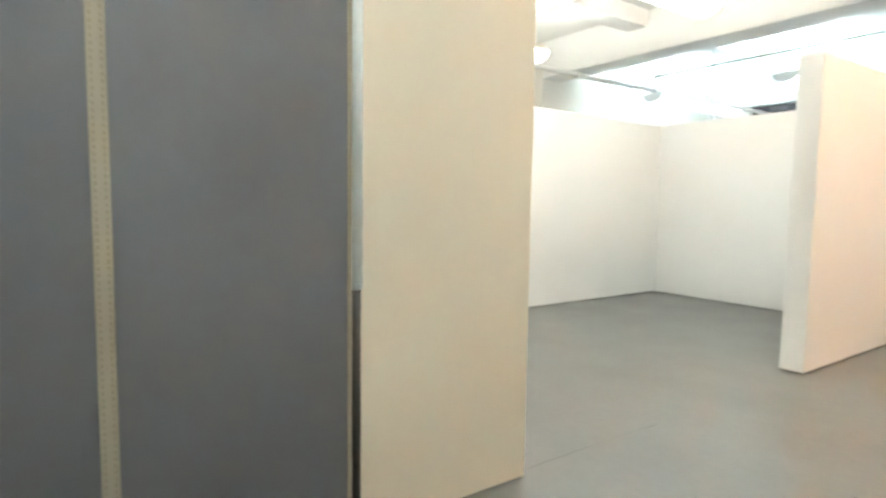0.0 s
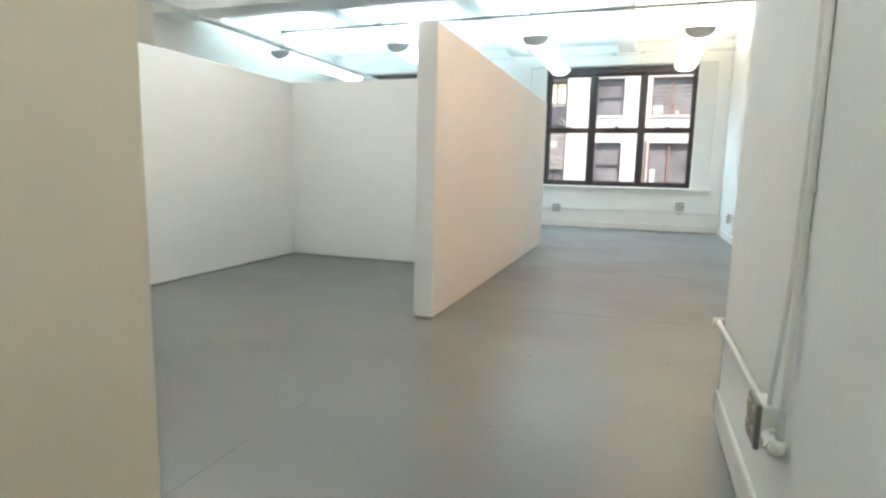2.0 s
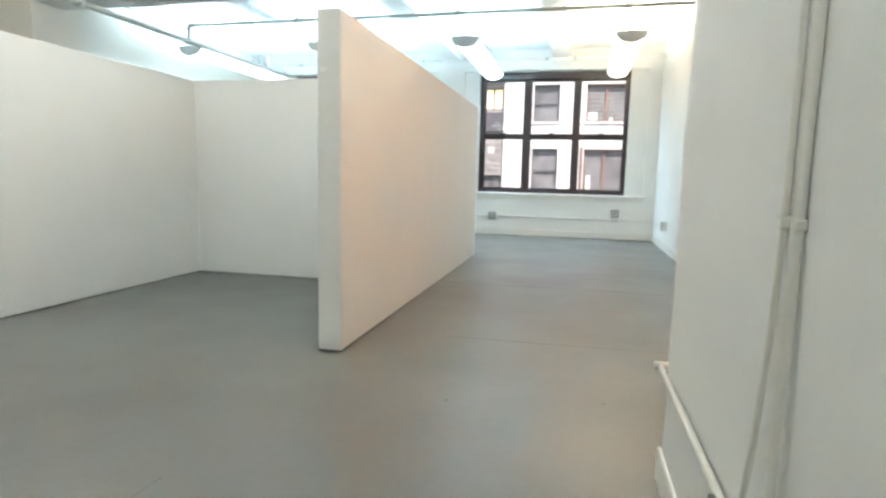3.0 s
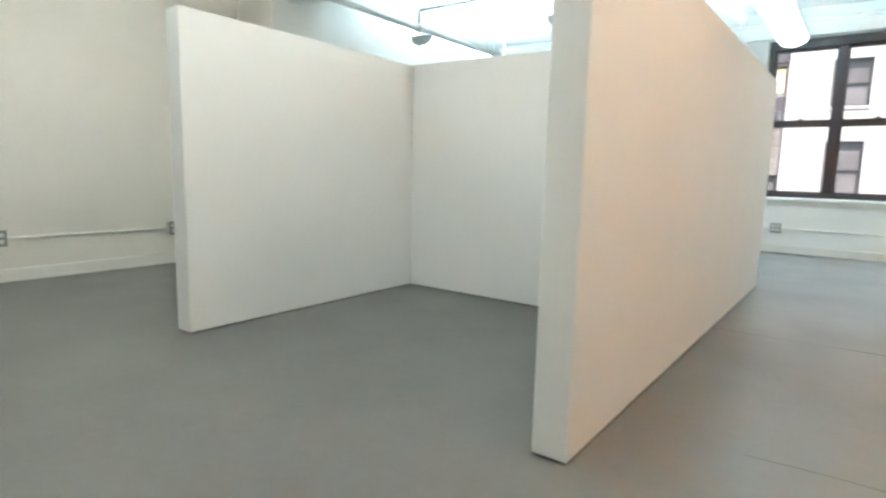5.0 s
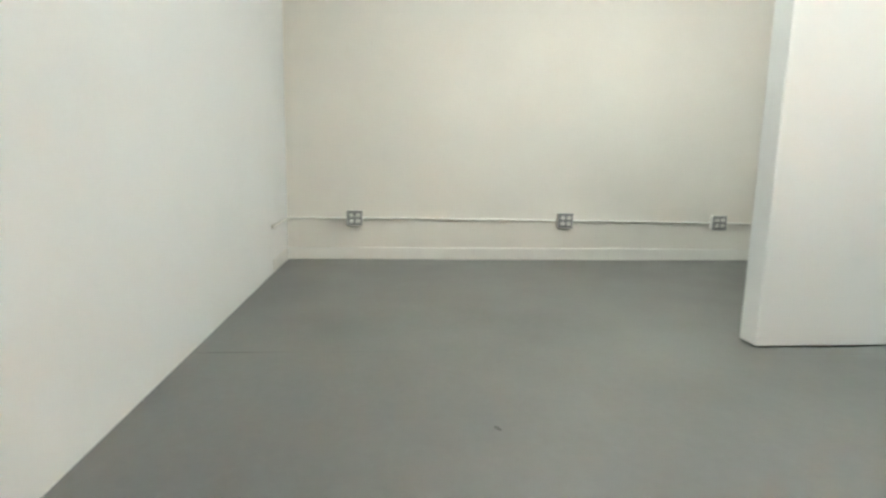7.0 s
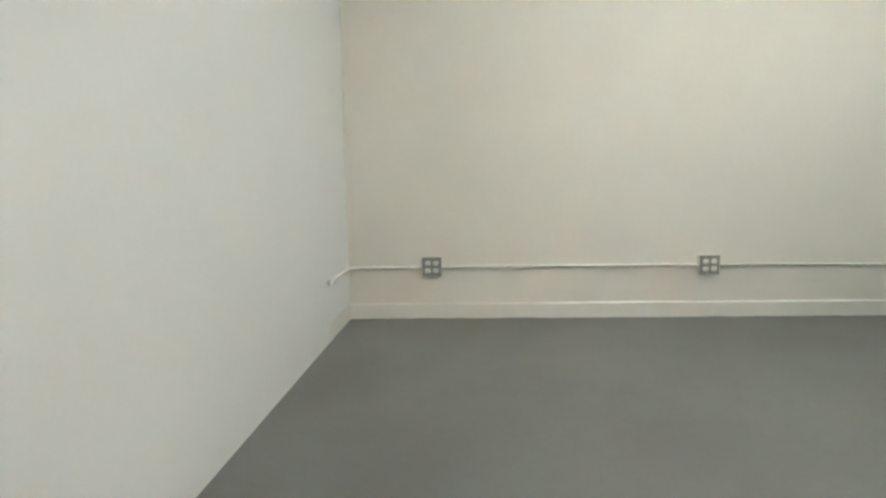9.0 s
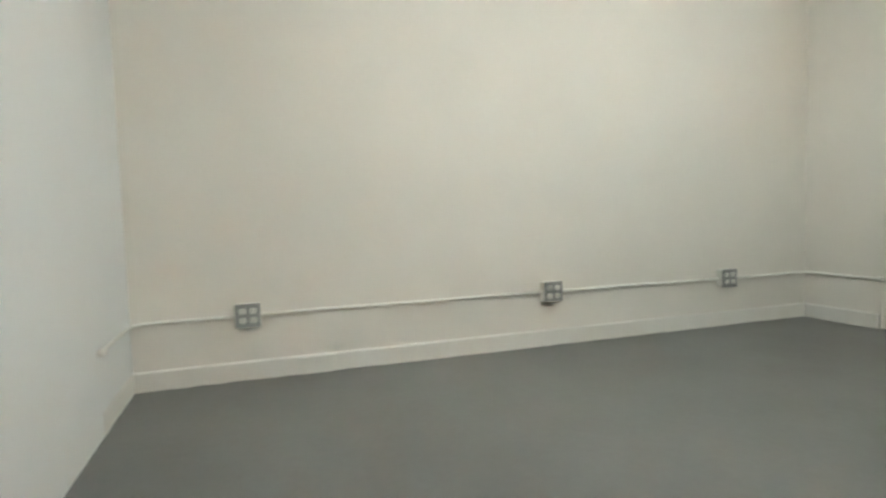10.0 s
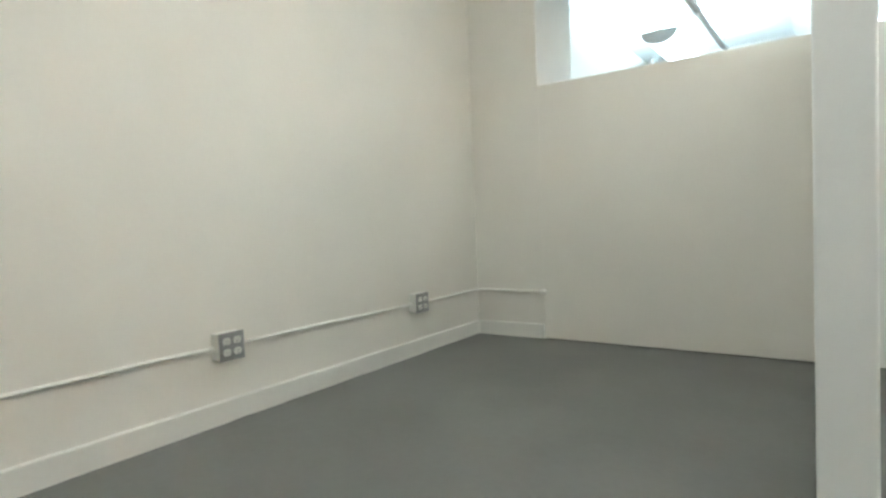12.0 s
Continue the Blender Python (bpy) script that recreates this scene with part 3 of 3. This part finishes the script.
def half_round(y0, y1, z0, z1, proud, n=10):
    """An upright strip on the entry wall with a rounded face."""
    bm = bmesh.new()
    mid, half = (y0 + y1) / 2, (y1 - y0) / 2
    ring = [(XJ + proud * math.sin(a), mid - half * math.cos(a)) for a in (math.pi * k / n for k in range(n + 1))]
    lo, hi = ([bm.verts.new((px, py, z)) for px, py in ring] for z in (z0, z1))
    for k in range(n):
        bm.faces.new((lo[k], lo[k + 1], hi[k + 1], hi[k]))
    bm.faces.new(lo[::-1])
    bm.faces.new(hi)
    bm.faces.new((lo[0], hi[0], hi[n], lo[n]))
    return bm


# one metal strip; what it mirrors is painted, pale above, dark below
edge_strip = empty("edge_strip", (0, 0, 0), "rounded metal edge strip, reflections painted pale above and dark below", "edge strip")
part("guard", half_round(1.434, 1.490, 0.96, 2.95, 0.020), BRIGHT_REFLECTION, edge_strip, "upper metal strip with a bright reflection painted in", smooth=True)
part("lower_guard", half_round(1.434, 1.484, 0.0, 0.958, 0.020), DARK_REFLECTION, edge_strip, "lower metal strip with a dark reflection painted in", smooth=True)


# ---- pipes ----
def pipe(points, r, label, rings=(), hangers=()):
    ob = thing("sprinkler_pipe", tube(points, r, 12), GLOSS if label.startswith("white") else PIPE, label, "pipe", smooth=True)
    for a, b in rings:
        part("coupling", tube([a, b], r * 1.35, 12), PIPE, ob, smooth=True)
    for h in hangers:
        bm = tube([h, (h[0], h[1], CEIL + 0.01)], 0.007, 6)
        part("hanger_rod", bm, PIPE, ob)
        h = Vector(h)
        ring = [(h + Vector((math.cos(a) * (r + 0.012), 0, math.sin(a) * (r + 0.012)))) for a in (2 * math.pi * k / 14 for k in range(15))]
        part("hanger_ring", tube(ring, 0.006, 6), PIPE, ob)
    return ob


PX, PZ = -5.49, 3.36
pipe([(PX, YS, PZ), (PX, YN, PZ)], 0.038, "painted main sprinkler pipe hung below the ceiling beam",
     [((PX, y - 0.05, PZ), (PX, y + 0.05, PZ)) for y in (4.6, 7.6, 9.66, 12.4)], [(PX, y, PZ) for y in (3.0, 6.4, 8.96, 11.5)])
branch = pipe([(PX, 9.66, PZ), (PX, 9.66, 3.575), (PX + 0.008, 9.66, 3.595), (PX + 0.028, 9.66, 3.603), (XE, 9.66, 3.61)], 0.024, "painted sprinkler branch pipe across the ceiling",
     [((x - 0.05, 9.66, 3.606), (x + 0.05, 9.66, 3.606)) for x in (-5.43, -3.6, -1.1, 1.2)], [(x, 9.66, 3.606) for x in (-4.4, 0.37)])
pipe([(-6.35, 14.28, 3.50), (-6.35, 14.28, 3.84), (-6.32, 14.28, 3.88), (-6.25, 14.28, 3.89), (XE, 14.28, 3.89)], 0.027, "white painted pipe above the windows",
     [((x - 0.05, 14.28, 3.89), (x + 0.05, 14.28, 3.89)) for x in (-5.9, -2.9, -0.1, 0.5)], [(x, 14.28, 3.89) for x in (-4.4, -1.4, 1.4)])
for x in (-3.6, -1.1, 1.2):
    hd = part("sprinkler_head", tube([(x, 9.66, 3.62), (x, 9.66, 3.67)], 0.012, 8), PIPE, branch, "small upright sprinkler head")
    part("deflector", tube([(x, 9.66, 3.665), (x, 9.66, 3.67)], 0.026, 10), PIPE, hd)
for x in (-7.17, -7.02, -6.84):
    pipe([(x, 14.34, 0.0), (x, 14.34, CEIL)], 0.028, "white painted riser pipe in the corner beside the window")
thing("conduit", tube([(-2.66, 5.25, 3.46), (XW, 5.25, 3.46)], 0.018, 8), CONDUIT, "white painted conduit crossing to the pendant light", "conduit", smooth=True)

# conduit and cable on the face of the ceiling beam
conduit("conduit", [(0.343, BEAM_Y0 - 0.012, CEIL), (0.343, BEAM_Y0 - 0.012, BEAM_Z + 0.03)], 0.010, "thin painted conduit down the beam face")
conduit("cable", [(0.343 + 0.12 * k, BEAM_Y0 - 0.014, BEAM_Z + 0.03 + 0.012 * math.sin(k * 0.9) + (0.10 * max(0, k - 7) / 9)) for k in range(16)], 0.009, "painted cable along the foot of the beam")


# ---- seams and scuffs in the floor paint ----
def seam(a, b, width, seed):
    bm = bmesh.new()
    a, b = Vector((*a, 0.0006)), Vector((*b, 0.0006))
    n = max(6, int((b - a).length / 0.05))
    d = (b - a).normalized()
    s = Vector((-d.y, d.x, 0))
    prev = None
    for i in range(n + 1):
        p = a.lerp(b, i / n) + s * (0.016 * noise.noise(Vector((i * 0.07, seed, 0))) + 0.006 * noise.noise(Vector((i * 0.31, seed, 2))))
        w = width * max(0.15, 0.55 + 0.9 * noise.noise(Vector((i * 0.11, seed, 5))))
        cur = (bm.verts.new(p - s * w), bm.verts.new(p + s * w))
        if prev:
            bm.faces.new((prev[0], cur[0], cur[1], prev[1]))
        prev = cur
    return thing("floor_seam", bm, SEAM_AND_SHADE, "faint hairline seam in the grey floor paint", "floor seam", kind="structure")


seam((-0.35, 5.90), (1.5, 5.98), 0.0068, 1)
seam((-0.95, 8.27), (2.0, 8.36), 0.0085, 2)
seam((-1.008, 2.37), (-1.005, 3.43), 0.0022, 3)
seam((-4.123, 1.68), (-4.11, 2.4), 0.004, 4)
seam((-4.108, 2.5), (-4.10, 3.0), 0.0015, 5)
for (x, y), ln, ang in (((-3.076, 3.343), 0.042, 0.4), ((-0.017, 4.60), 0.026, 1.0), ((0.0, 3.44), 0.02, 0.2), ((0.89, 4.81), 0.022, 2.0)):
    sc = bmesh.new()
    pts_ = [sc.verts.new((x + ln * (math.cos(a) * math.cos(ang) - 0.35 * math.sin(a) * math.sin(ang)) * (0.7 + 0.4 * noise.noise(Vector((a, x, y)))),
                          y + ln * (math.cos(a) * math.sin(ang) + 0.35 * math.sin(a) * math.cos(ang)) * (0.7 + 0.4 * noise.noise(Vector((a, y, x)))), 0.0007)) for a in (2 * math.pi * k / 14 for k in range(14))]
    sc.faces.new(pts_)
    thing("floor_scuff", sc, SCUFF, "small dark scuff mark on the grey floor", "scuff mark", kind="structure")
